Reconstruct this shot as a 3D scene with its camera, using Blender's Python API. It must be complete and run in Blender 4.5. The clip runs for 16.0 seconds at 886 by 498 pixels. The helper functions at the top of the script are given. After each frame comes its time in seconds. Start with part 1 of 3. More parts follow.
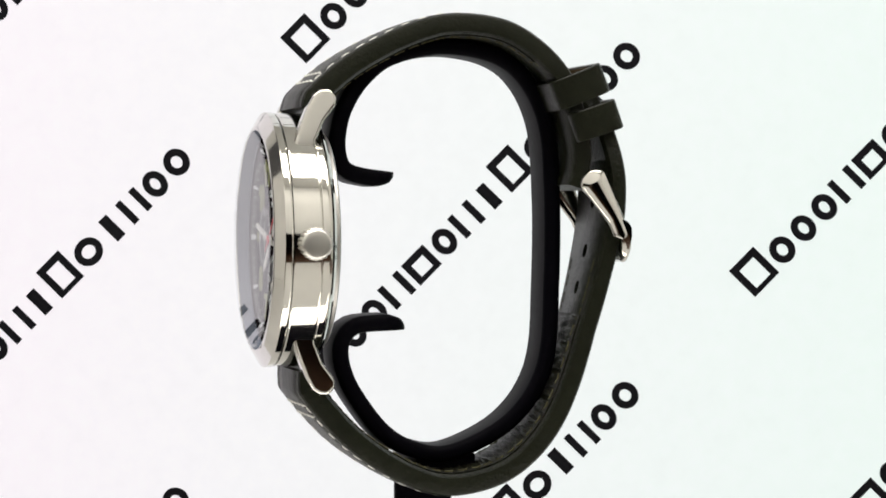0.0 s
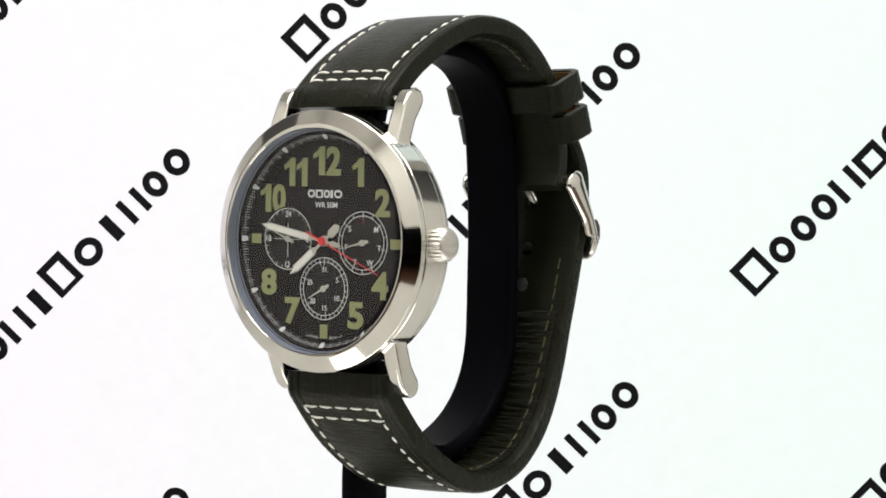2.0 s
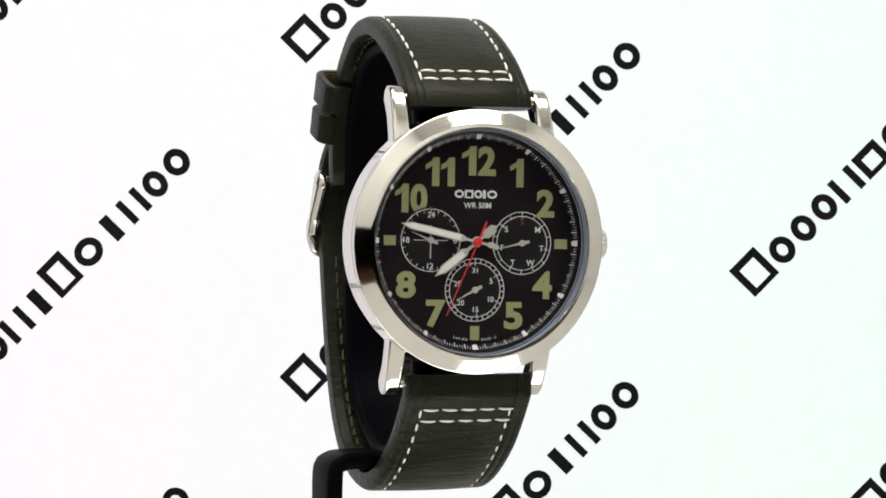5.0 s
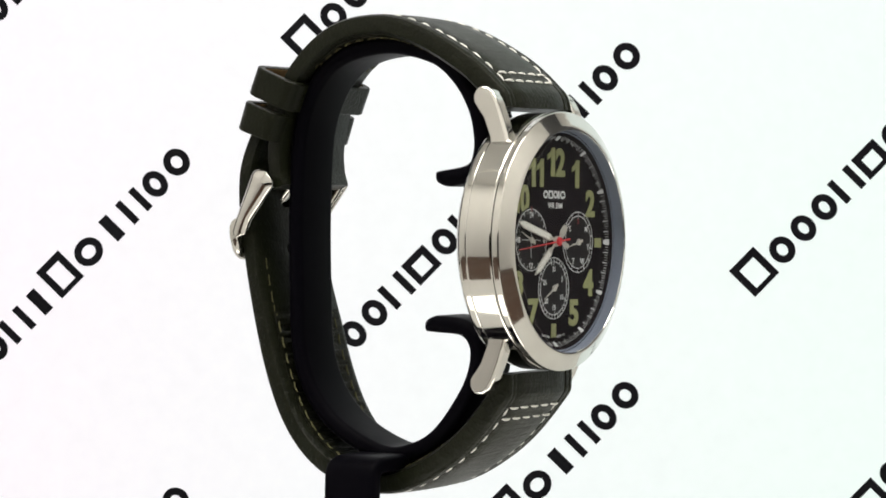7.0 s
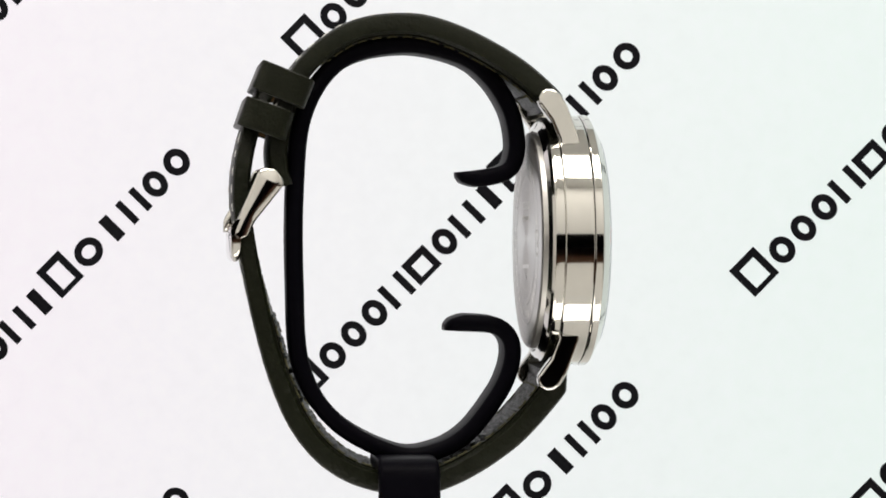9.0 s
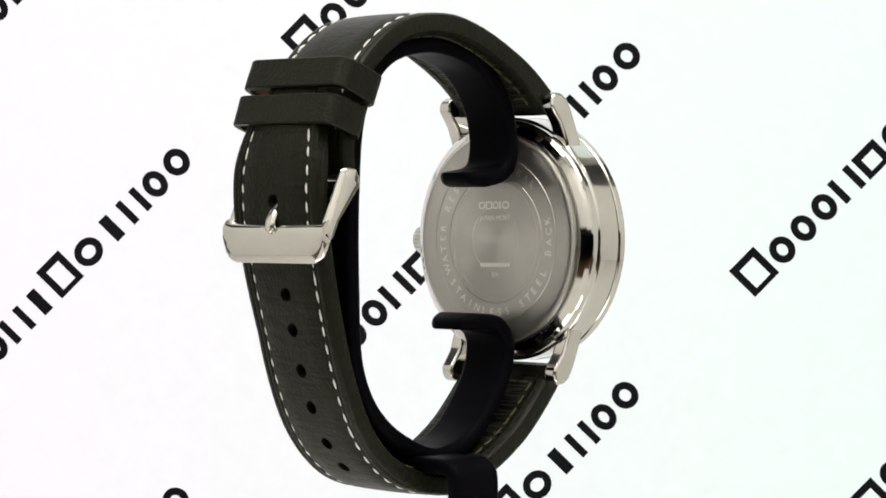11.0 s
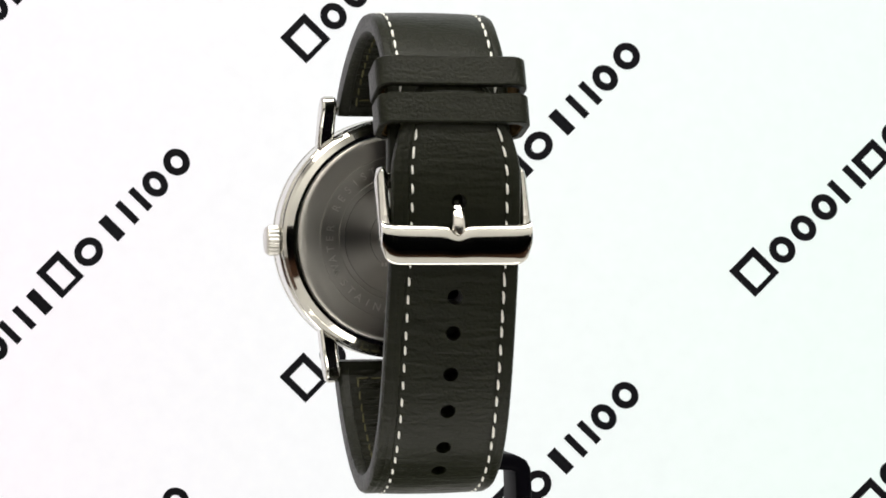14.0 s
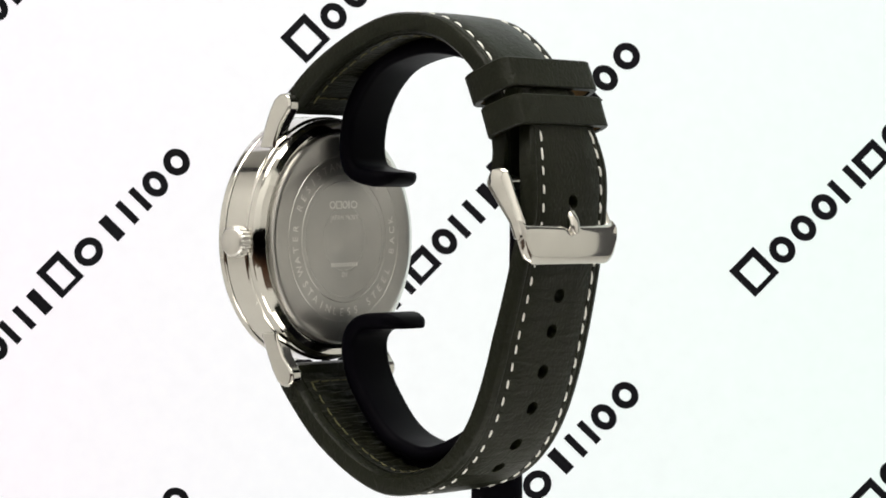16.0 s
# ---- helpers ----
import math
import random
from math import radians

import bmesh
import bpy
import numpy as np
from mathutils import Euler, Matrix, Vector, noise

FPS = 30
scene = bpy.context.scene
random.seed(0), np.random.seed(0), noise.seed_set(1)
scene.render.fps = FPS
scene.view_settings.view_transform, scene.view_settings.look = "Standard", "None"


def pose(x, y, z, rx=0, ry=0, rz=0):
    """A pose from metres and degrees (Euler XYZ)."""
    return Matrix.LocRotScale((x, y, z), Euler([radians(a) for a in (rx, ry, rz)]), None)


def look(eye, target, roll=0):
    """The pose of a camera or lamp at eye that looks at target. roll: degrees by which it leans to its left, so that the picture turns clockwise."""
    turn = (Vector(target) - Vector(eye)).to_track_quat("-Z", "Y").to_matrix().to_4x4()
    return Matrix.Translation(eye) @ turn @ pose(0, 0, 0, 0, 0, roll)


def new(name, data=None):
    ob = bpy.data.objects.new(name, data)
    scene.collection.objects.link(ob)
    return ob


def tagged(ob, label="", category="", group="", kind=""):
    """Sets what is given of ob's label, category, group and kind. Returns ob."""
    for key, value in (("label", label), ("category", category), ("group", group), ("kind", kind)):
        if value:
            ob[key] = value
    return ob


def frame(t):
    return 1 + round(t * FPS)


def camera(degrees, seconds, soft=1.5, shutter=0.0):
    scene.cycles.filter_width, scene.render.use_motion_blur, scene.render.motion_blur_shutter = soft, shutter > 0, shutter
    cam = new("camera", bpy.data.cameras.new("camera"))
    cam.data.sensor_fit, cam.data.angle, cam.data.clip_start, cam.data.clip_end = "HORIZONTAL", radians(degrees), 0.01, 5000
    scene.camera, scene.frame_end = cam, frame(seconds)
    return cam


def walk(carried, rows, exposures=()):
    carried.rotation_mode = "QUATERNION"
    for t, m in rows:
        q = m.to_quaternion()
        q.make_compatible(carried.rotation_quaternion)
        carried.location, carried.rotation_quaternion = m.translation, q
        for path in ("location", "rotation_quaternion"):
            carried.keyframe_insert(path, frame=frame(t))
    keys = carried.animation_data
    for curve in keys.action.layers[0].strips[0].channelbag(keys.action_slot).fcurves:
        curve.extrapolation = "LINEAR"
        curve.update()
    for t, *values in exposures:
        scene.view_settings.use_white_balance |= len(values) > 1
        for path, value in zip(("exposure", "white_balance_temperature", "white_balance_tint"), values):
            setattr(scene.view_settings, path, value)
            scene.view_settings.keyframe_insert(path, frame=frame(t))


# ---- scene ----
cam = camera(17.81, 16.0, soft=1.75)
EYE = look((0.00345, -0.4858, 0.0), (0.00345, 0.0, -0.00777), 0.18)
walk(cam, [(0.0, EYE), (16.0, EYE)], exposures=[(0.0, -0.08, 6500, 11), (0.6, -0.02, 6500, 10), (1.2, 0.0, 6500, 10), (7.0, 0.0, 6500, 10), (8.0, -0.07, 6500, 12), (8.5, -0.14, 6500, 12),
                                               (9.2, -0.14, 6500, 12), (11.0, 0.0, 6500, 10), (16.0, 0.0, 6500, 10)])

MM = 0.001
ZC = -6.2          # height of the dial's centre, in mm
XC = 0.1
BACK_Y = 142.0     # how far the backdrop stands behind the turning axis, in mm

# ---- light ----
world = bpy.data.worlds.new("dim_room")
scene.world = world
world.use_nodes = True
world.node_tree.nodes["Background"].inputs[0].default_value = (0.9, 0.95, 1.0, 1)
world.node_tree.nodes["Background"].inputs[1].default_value = 0.02


def area_lamp(name, eye, target, sx, sy, watts, colour, label):
    data = bpy.data.lights.new(name, "AREA")
    data.shape, data.size, data.size_y, data.energy, data.color = "RECTANGLE", sx, sy, watts, colour
    ob = new(name, data)
    ob.matrix_world = look(eye, target)
    return tagged(ob, label, "lamp", kind="structure")


area_lamp("tent_lamp", (0, -0.14, 0.395), (0, -0.139, 0), 0.60, 0.19, 3.0, (1.0, 0.96, 0.89), "white light panel under the tent roof")
area_lamp("floor_lamp", (0, -0.044, -0.095), (0, -0.043, 0.3), 0.16, 0.03, 0.05, (1.0, 0.96, 0.89), "narrow white light strip on the tent floor")


# ---- materials ----
def material(name, colour, rough=0.5, metal=0.0, grain=0.0, grain_scale=2000.0, bump=0.0, stain=0.0, stain_scale=150.0,
             emit=0.0, coat=0.0, spec=0.5):
    m = bpy.data.materials.new(name)
    m.use_nodes = True
    nt = m.node_tree
    b = nt.nodes["Principled BSDF"]
    b.inputs["Base Color"].default_value = (*colour, 1)
    b.inputs["Roughness"].default_value = rough
    b.inputs["Metallic"].default_value = metal
    b.inputs["Coat Weight"].default_value = coat
    b.inputs["Specular IOR Level"].default_value = spec
    if emit:
        b.inputs["Emission Color"].default_value = (*colour, 1)
        b.inputs["Emission Strength"].default_value = emit
    tc = nt.nodes.new("ShaderNodeTexCoord")
    if grain or bump:
        n1 = nt.nodes.new("ShaderNodeTexNoise")
        n1.inputs["Scale"].default_value, n1.inputs["Detail"].default_value = grain_scale, 4
        nt.links.new(tc.outputs["Object"], n1.inputs["Vector"])
    if stain or grain:
        n2 = nt.nodes.new("ShaderNodeTexNoise")
        n2.inputs["Scale"].default_value, n2.inputs["Detail"].default_value = stain_scale, 3
        nt.links.new(tc.outputs["Object"], n2.inputs["Vector"])
        mr = nt.nodes.new("ShaderNodeMapRange")
        mr.inputs["To Min"].default_value, mr.inputs["To Max"].default_value = 1 - stain, 1 + stain
        nt.links.new(n2.outputs["Fac"], mr.inputs["Value"])
        fac = mr.outputs[0]
        if grain:
            mg = nt.nodes.new("ShaderNodeMapRange")
            mg.inputs["To Min"].default_value, mg.inputs["To Max"].default_value = 1 - grain, 1 + grain
            nt.links.new(n1.outputs["Fac"], mg.inputs["Value"])
            mm = nt.nodes.new("ShaderNodeMath")
            mm.operation = "MULTIPLY"
            nt.links.new(fac, mm.inputs[0]), nt.links.new(mg.outputs[0], mm.inputs[1])
            fac = mm.outputs[0]
        vm = nt.nodes.new("ShaderNodeVectorMath")
        vm.operation = "SCALE"
        vm.inputs[0].default_value = colour
        nt.links.new(fac, vm.inputs["Scale"])
        nt.links.new(vm.outputs[0], b.inputs["Base Color"])
        rr = nt.nodes.new("ShaderNodeMath")
        rr.operation, rr.use_clamp = "MULTIPLY", True
        rr.inputs[1].default_value = rough
        nt.links.new(fac, rr.inputs[0]), nt.links.new(rr.outputs[0], b.inputs["Roughness"])
    if bump:
        bn = nt.nodes.new("ShaderNodeBump")
        bn.inputs["Strength"].default_value, bn.inputs["Distance"].default_value = bump, 0.0002
        nt.links.new(n1.outputs["Fac"], bn.inputs["Height"])
        nt.links.new(bn.outputs[0], b.inputs["Normal"])
    return m


def leather(name, colour, rough, crease, spec=0.11):
    """Grained leather with fine pores and, where worn, cross creases."""
    m = material(name, colour, rough, grain=0.25, grain_scale=1800, bump=0.7, stain=0.22, stain_scale=160, spec=spec)
    nt = m.node_tree
    b = nt.nodes["Principled BSDF"]
    old = b.inputs["Normal"].links[0].from_node
    tc = nt.nodes.new("ShaderNodeTexCoord")
    mp = nt.nodes.new("ShaderNodeMapping")
    mp.inputs["Scale"].default_value = (0.16, 1, 1)
    n = nt.nodes.new("ShaderNodeTexNoise")
    n.inputs["Scale"].default_value, n.inputs["Detail"].default_value, n.inputs["Distortion"].default_value = 650, 3, 0.6
    nt.links.new(tc.outputs["Object"], mp.inputs["Vector"]), nt.links.new(mp.outputs[0], n.inputs["Vector"])
    bn = nt.nodes.new("ShaderNodeBump")
    bn.inputs["Strength"].default_value, bn.inputs["Distance"].default_value = crease, 0.0006
    nt.links.new(n.outputs["Fac"], bn.inputs["Height"]), nt.links.new(old.outputs[0], bn.inputs["Normal"])
    nt.links.new(bn.outputs[0], b.inputs["Normal"])
    return m


def brushed_back():
    """Steel turned on a lathe: fine rings, with the sheen of a cone."""
    m = material("turned_steel", (0.44, 0.43, 0.41), 0.24, 1.0, stain=0.06, stain_scale=300)
    nt = m.node_tree
    b = nt.nodes["Principled BSDF"]
    b.inputs["Anisotropic"].default_value = 0.85
    tg = nt.nodes.new("ShaderNodeTangent")
    tg.direction_type, tg.axis = "RADIAL", "Y"
    nt.links.new(tg.outputs[0], b.inputs["Tangent"])
    tc = nt.nodes.new("ShaderNodeTexCoord")
    mp = nt.nodes.new("ShaderNodeVectorMath")
    mp.operation = "MULTIPLY"
    mp.inputs[1].default_value = (1, 0, 1)
    ln = nt.nodes.new("ShaderNodeVectorMath")
    ln.operation = "LENGTH"
    n = nt.nodes.new("ShaderNodeTexNoise")
    n.noise_dimensions = "1D"
    n.inputs["Scale"].default_value, n.inputs["Detail"].default_value = 2600, 2
    mr = nt.nodes.new("ShaderNodeMapRange")
    mr.inputs["To Min"].default_value, mr.inputs["To Max"].default_value = 0.22, 0.44
    nt.links.new(tc.outputs["Object"], mp.inputs[0]), nt.links.new(mp.outputs[0], ln.inputs[0])
    nt.links.new(ln.outputs["Value"], n.inputs["W"]), nt.links.new(n.outputs["Fac"], mr.inputs["Value"])
    nt.links.new(mr.outputs[0], b.inputs["Roughness"])
    return m


def glass():
    """Clear pane: what lies behind shows through, the surface mirrors by its angle."""
    m = bpy.data.materials.new("mineral_glass")
    m.use_nodes = True
    nt = m.node_tree
    nt.nodes.remove(nt.nodes["Principled BSDF"])
    clear, gloss = nt.nodes.new("ShaderNodeBsdfTransparent"), nt.nodes.new("ShaderNodeBsdfGlossy")
    clear.inputs["Color"].default_value = (0.97, 0.98, 0.985, 1)
    gloss.inputs["Roughness"].default_value = 0.0
    lw, mix = nt.nodes.new("ShaderNodeLayerWeight"), nt.nodes.new("ShaderNodeMixShader")
    lw.inputs["Blend"].default_value = 0.5
    power, gain = nt.nodes.new("ShaderNodeMath"), nt.nodes.new("ShaderNodeMath")
    power.operation, gain.operation = "POWER", "MULTIPLY_ADD"
    power.inputs[1].default_value, gain.inputs[1].default_value, gain.inputs[2].default_value = 5.0, 0.955, 0.045
    nt.links.new(lw.outputs["Facing"], power.inputs[0]), nt.links.new(power.outputs[0], gain.inputs[0])
    nt.links.new(gain.outputs[0], mix.inputs[0]), nt.links.new(clear.outputs[0], mix.inputs[1]), nt.links.new(gloss.outputs[0], mix.inputs[2])
    nt.links.new(mix.outputs[0], nt.nodes["Material Output"].inputs["Surface"])
    return m


def clear_face():
    """The coated inner face of the pane, which mirrors nothing."""
    m = bpy.data.materials.new("coated_glass")
    m.use_nodes = True
    nt = m.node_tree
    nt.nodes.remove(nt.nodes["Principled BSDF"])
    clear = nt.nodes.new("ShaderNodeBsdfTransparent")
    nt.links.new(clear.outputs[0], nt.nodes["Material Output"].inputs["Surface"])
    return m


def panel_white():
    """A white panel, its brightness put in as emission: a little pinker at one end, a little greener at the other."""
    m = bpy.data.materials.new("glowing_panel")
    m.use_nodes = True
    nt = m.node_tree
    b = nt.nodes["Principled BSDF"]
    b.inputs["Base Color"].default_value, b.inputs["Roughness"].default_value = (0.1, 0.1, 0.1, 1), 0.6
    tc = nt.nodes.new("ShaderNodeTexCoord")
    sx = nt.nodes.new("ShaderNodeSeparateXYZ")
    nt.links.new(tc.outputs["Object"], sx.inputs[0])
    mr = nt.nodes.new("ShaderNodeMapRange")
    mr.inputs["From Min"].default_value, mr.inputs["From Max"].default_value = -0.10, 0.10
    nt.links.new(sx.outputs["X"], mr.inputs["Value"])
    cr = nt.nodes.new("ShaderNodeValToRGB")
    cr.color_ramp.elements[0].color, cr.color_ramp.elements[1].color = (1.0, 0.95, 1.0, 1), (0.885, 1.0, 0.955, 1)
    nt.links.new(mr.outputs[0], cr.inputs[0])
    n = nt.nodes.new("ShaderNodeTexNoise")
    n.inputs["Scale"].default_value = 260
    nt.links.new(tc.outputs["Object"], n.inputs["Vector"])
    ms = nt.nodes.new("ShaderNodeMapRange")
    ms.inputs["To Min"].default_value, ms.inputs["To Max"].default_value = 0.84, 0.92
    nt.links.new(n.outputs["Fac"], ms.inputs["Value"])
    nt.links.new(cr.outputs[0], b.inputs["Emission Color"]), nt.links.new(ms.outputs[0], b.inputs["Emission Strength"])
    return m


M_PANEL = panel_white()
M_INK = material("black_print", (0.005, 0.005, 0.007), 0.8, stain=0.1, spec=0.1)
M_TENT = material("white_cloth", (0.77, 0.765, 0.74), 0.9, grain=0.04, grain_scale=900, stain=0.03, stain_scale=12)
# tent cloth beside the backdrop's rear, its shade put in as dark grey
M_TENT_SHADE = material("shaded_cloth", (0.10, 0.10, 0.107), 0.9, grain=0.1, grain_scale=900, stain=0.05, stain_scale=12)
M_FLOOR = material("off_white_cloth", (0.55, 0.545, 0.525), 0.9, grain=0.04, grain_scale=900, stain=0.04, stain_scale=12)
M_WOOD = material("dark_wood", (0.05, 0.02, 0.008), 0.5, grain=0.3, grain_scale=60, stain=0.2, stain_scale=8)
M_DARK = material("dark_opening", (0.01, 0.01, 0.011), 0.9, stain=0.1)
M_STEEL = material("polished_steel", (0.63, 0.617, 0.58), 0.07, 1.0, stain=0.1, stain_scale=220)
M_STEEL_SOFT = material("satin_steel", (0.70, 0.68, 0.64), 0.2, 1.0, stain=0.1, stain_scale=300)
M_CROWN = material("crown_steel", (0.70, 0.685, 0.65), 0.34, 1.0, stain=0.1, stain_scale=300)
M_BACK = brushed_back()
M_ENGRAVE = material("engraved_steel", (0.72, 0.71, 0.68), 0.3, 1.0)
M_GLASS, M_GLASS_INNER = glass(), clear_face()
M_DIAL = material("dial_black", (0.0145, 0.0120, 0.0138), 0.9, stain=0.0, spec=0.0)
M_SUB = material("subdial_grooves", (0.010, 0.009, 0.010), 0.5, stain=0.1, spec=0.12)
M_LUME = material("khaki_paint", (0.25, 0.265, 0.115), 0.6, grain=0.1, stain=0.05)
M_WHITE = material("white_paint", (0.60, 0.62, 0.63), 0.55, stain=0.05)
M_SILVER = material("silver_paint", (0.45, 0.44, 0.40), 0.35, 0.25, stain=0.05)
M_HANDLE = material("pointer_white", (0.70, 0.70, 0.66), 0.4, stain=0.03)
# blue-grey put in for the diffuse light in the glass rim
M_RIM_SHEEN = material("blue_grey_rim_sheen", (0.20, 0.23, 0.30), 0.45, stain=0.1)
M_RED = material("red_lacquer", (0.62, 0.02, 0.03), 0.35, stain=0.05)
M_DULL_RED = material("dull_red_print", (0.20, 0.012, 0.016), 0.5, stain=0.05)
M_LEATHER = leather("olive_leather", (0.0058, 0.0070, 0.0026), 0.40, 0.10, 0.17)
M_CREASED = leather("creased_leather", (0.0058, 0.0070, 0.0026), 0.40, 0.42, 0.17)
M_LINING = leather("dark_lining", (0.0075, 0.0080, 0.0042), 0.45, 0.8, 0.16)
M_RAW = leather("raw_leather", (0.09, 0.055, 0.022), 0.75, 0.3)
M_THREAD = material("white_thread", (0.72, 0.72, 0.68), 0.8, grain=0.15, grain_scale=4000, bump=0.4)
M_DULL_THREAD = material("olive_thread", (0.07, 0.066, 0.026), 0.85, grain=0.15, grain_scale=4000)
M_PLASTIC = material("black_plastic", (0.0022, 0.0020, 0.0034), 0.42, grain=0.1, bump=0.06, grain_scale=900, stain=0.15, spec=0.02)


# ---- mesh helpers ----
def part(name, bm, mat, parent, label="", smooth=True, bevel=0.0, kind="", origin=None):
    me = bpy.data.meshes.new(name)
    if origin is not None:
        bmesh.ops.translate(bm, vec=-origin, verts=bm.verts)
    bmesh.ops.recalc_face_normals(bm, faces=bm.faces)
    bm.to_mesh(me)
    bm.free()
    me.materials.append(mat)
    ob = new(name, me)
    if parent is not None:
        ob.parent = parent
    if origin is not None:
        ob.location = origin
    return finish(ob, label, smooth, bevel, kind)


def finish(ob, label, smooth, bevel, kind):
    if smooth:
        for p in ob.data.polygons:
            p.use_smooth = True
        ob.data.set_sharp_from_angle(angle=radians(35))
    if bevel:
        mod = ob.modifiers.new("edge", "BEVEL")
        mod.width, mod.segments, mod.limit_method = bevel, 2, "ANGLE"
        mod.harden_normals = True
    return tagged(ob, label, kind=kind)


def roll_on_front(u, v):
    """The case leans one degree clockwise on its strap."""
    s, c = math.sin(radians(1.0)), math.cos(radians(1.0))
    return u * c + v * s, -u * s + v * c


CASE_YAW = math.tan(radians(-0.4))          # the case sits a little turned on the stand


def W(u, y, v):
    """Dial coordinates (right, depth, up; mm) to metres in the watch's space."""
    a, b = roll_on_front(u, v)
    return Vector(((XC + a) * MM, (y - CASE_YAW * u) * MM, (ZC + b) * MM))


def crisp(profile, near=0.05):
    """Points beside both ends of every longer stretch, so that flat turned faces stay flat."""
    out = []
    for (r0, y0), (r1, y1) in zip(profile, profile[1:] + profile[:1]):
        out.append((r0, y0))
        d = math.hypot(r1 - r0, y1 - y0)
        if d > 0.35 and r0 > 1 and r1 > 1:
            for f in (near / d, 1 - near / d):
                out.append((r0 + (r1 - r0) * f, y0 + (y1 - y0) * f))
    return out


def revolve(bm, profile, n=128, closed=False, centre=(0, 0)):
    """Turn (radius, depth) round the case's axis."""
    rings = []
    for r, y in profile:
        if r < 1e-6:
            rings.append([bm.verts.new(W(centre[0], y, centre[1]))])
        else:
            rings.append([bm.verts.new(W(centre[0] + r * math.cos(2 * math.pi * k / n), y,
                                         centre[1] + r * math.sin(2 * math.pi * k / n))) for k in range(n)])
    pairs = list(zip(rings, rings[1:])) + ([(rings[-1], rings[0])] if closed else [])
    for a, b in pairs:
        for k in range(n):
            j = (k + 1) % n
            q = [a[k % len(a)], a[j % len(a)], b[j % len(b)], b[k % len(b)]]
            q = [v for i, v in enumerate(q) if v not in q[:i]]
            if len(q) > 2:
                bm.faces.new(q)
    return bm


def prism(bm, poly, place, lo, hi):
    """A flat outline poly of (a, b) between depths lo and hi; place(a, b, d) gives the point."""
    f = [bm.verts.new(place(a, b, lo)) for a, b in poly]
    g = [bm.verts.new(place(a, b, hi)) for a, b in poly]
    bm.faces.new(f), bm.faces.new(g[::-1])
    for k in range(len(poly)):
        j = (k + 1) % len(poly)
        bm.faces.new((f[k], f[j], g[j], g[k]))
    return bm


def on_dial(a, b, d):
    return W(a, -d, b)


def spline(points, step=0.5):
    """A smooth run through 2D points at about even steps."""
    p = [Vector(q) for q in points]
    p = [2 * p[0] - p[1]] + p + [2 * p[-1] - p[-2]]
    fine = []
    for i in range(1, len(p) - 2):
        for k in range(16):
            t = k / 16
            a, b, c, d = p[i - 1], p[i], p[i + 1], p[i + 2]
            fine.append(0.5 * ((2 * b) + (c - a) * t + (2 * a - 5 * b + 4 * c - d) * t * t + (3 * b - a - 3 * c + d) * t ** 3))
    fine.append(p[-2])
    out, left = [fine[0]], step
    for a, b in zip(fine, fine[1:]):
        d = (b - a).length
        while d >= left:
            a = a + (b - a) * (left / d)
            out.append(a)
            d, left = (b - a).length, step
        left -= d
    if (out[-1] - fine[-1]).length > step * 0.3:
        out.append(fine[-1])
    return out


def frames_along(path, side):
    res = []
    for i, p in enumerate(path):
        t = (path[min(i + 1, len(path) - 1)] - path[max(i - 1, 0)]).normalized()
        res.append((p, Vector((-t.y, t.x)) * side, i / (len(path) - 1)))
    return res


def sweep(bm, path, side, section, shift=lambda y: 0.0):
    """Sweep section(s) -> [(across, out)] along a path in the (depth, height) plane; caps both ends."""
    rings = []
    for p, nrm, s in frames_along(path, side):
        rings.append([bm.verts.new(((u + shift(p.x)) * MM, (p.x + nrm.x * v) * MM, (p.y + nrm.y * v) * MM)) for u, v in section(s)])
    n = len(rings[0])
    for a, b in zip(rings, rings[1:]):
        for k in range(n):
            bm.faces.new((a[k], a[(k + 1) % n], b[(k + 1) % n], b[k]))
    bm.faces.new(rings[0]), bm.faces.new(rings[-1][::-1])
    return bm


def box(bm, centre, size, turn=None):
    m = Matrix.Translation(Vector(centre) * MM) @ (turn or Matrix.Identity(4)) @ Matrix.Diagonal((*(Vector(size) * MM), 1))
    bmesh.ops.create_cube(bm, size=1.0, matrix=m)
    return bm


def lettering(bm, words, size, place, depth=0.08, bold=0.0, stretch=1.0):
    """Words in the built-in font, centred on (0, 0); place(a, b, d) sets each point."""
    cu = bpy.data.curves.new("lettering", "FONT")
    cu.body, cu.size, cu.align_x, cu.align_y = words, size, "CENTER", "CENTER"
    cu.extrude, cu.offset, cu.resolution_u = depth / 2, bold, 5
    ob = new("lettering", cu)
    me = bpy.data.meshes.new_from_object(ob.evaluated_get(bpy.context.evaluated_depsgraph_get()))
    xs, ys = [v.co.x for v in me.vertices], [v.co.y for v in me.vertices]
    ox, oy = (min(xs) + max(xs)) / 2, (min(ys) + max(ys)) / 2
    vs = [bm.verts.new(place((v.co.x - ox) * stretch, v.co.y - oy, v.co.z + depth / 2)) for v in me.vertices]
    for f in me.polygons:
        try:
            bm.faces.new([vs[i] for i in f.vertices])
        except ValueError:
            pass
    bpy.data.objects.remove(ob)
    bpy.data.curves.remove(cu)
    bpy.data.meshes.remove(me)
    return bm


# ---- the light tent ----
def wall(name, lo, hi, mat, label):
    bm = bmesh.new()
    c = [(a + b) / 2 for a, b in zip(lo, hi)]
    box(bm, c, [b - a for a, b in zip(lo, hi)])
    ob = part(name, bm, mat, None, label, smooth=False)
    return tagged(ob, category="wall", kind="structure")


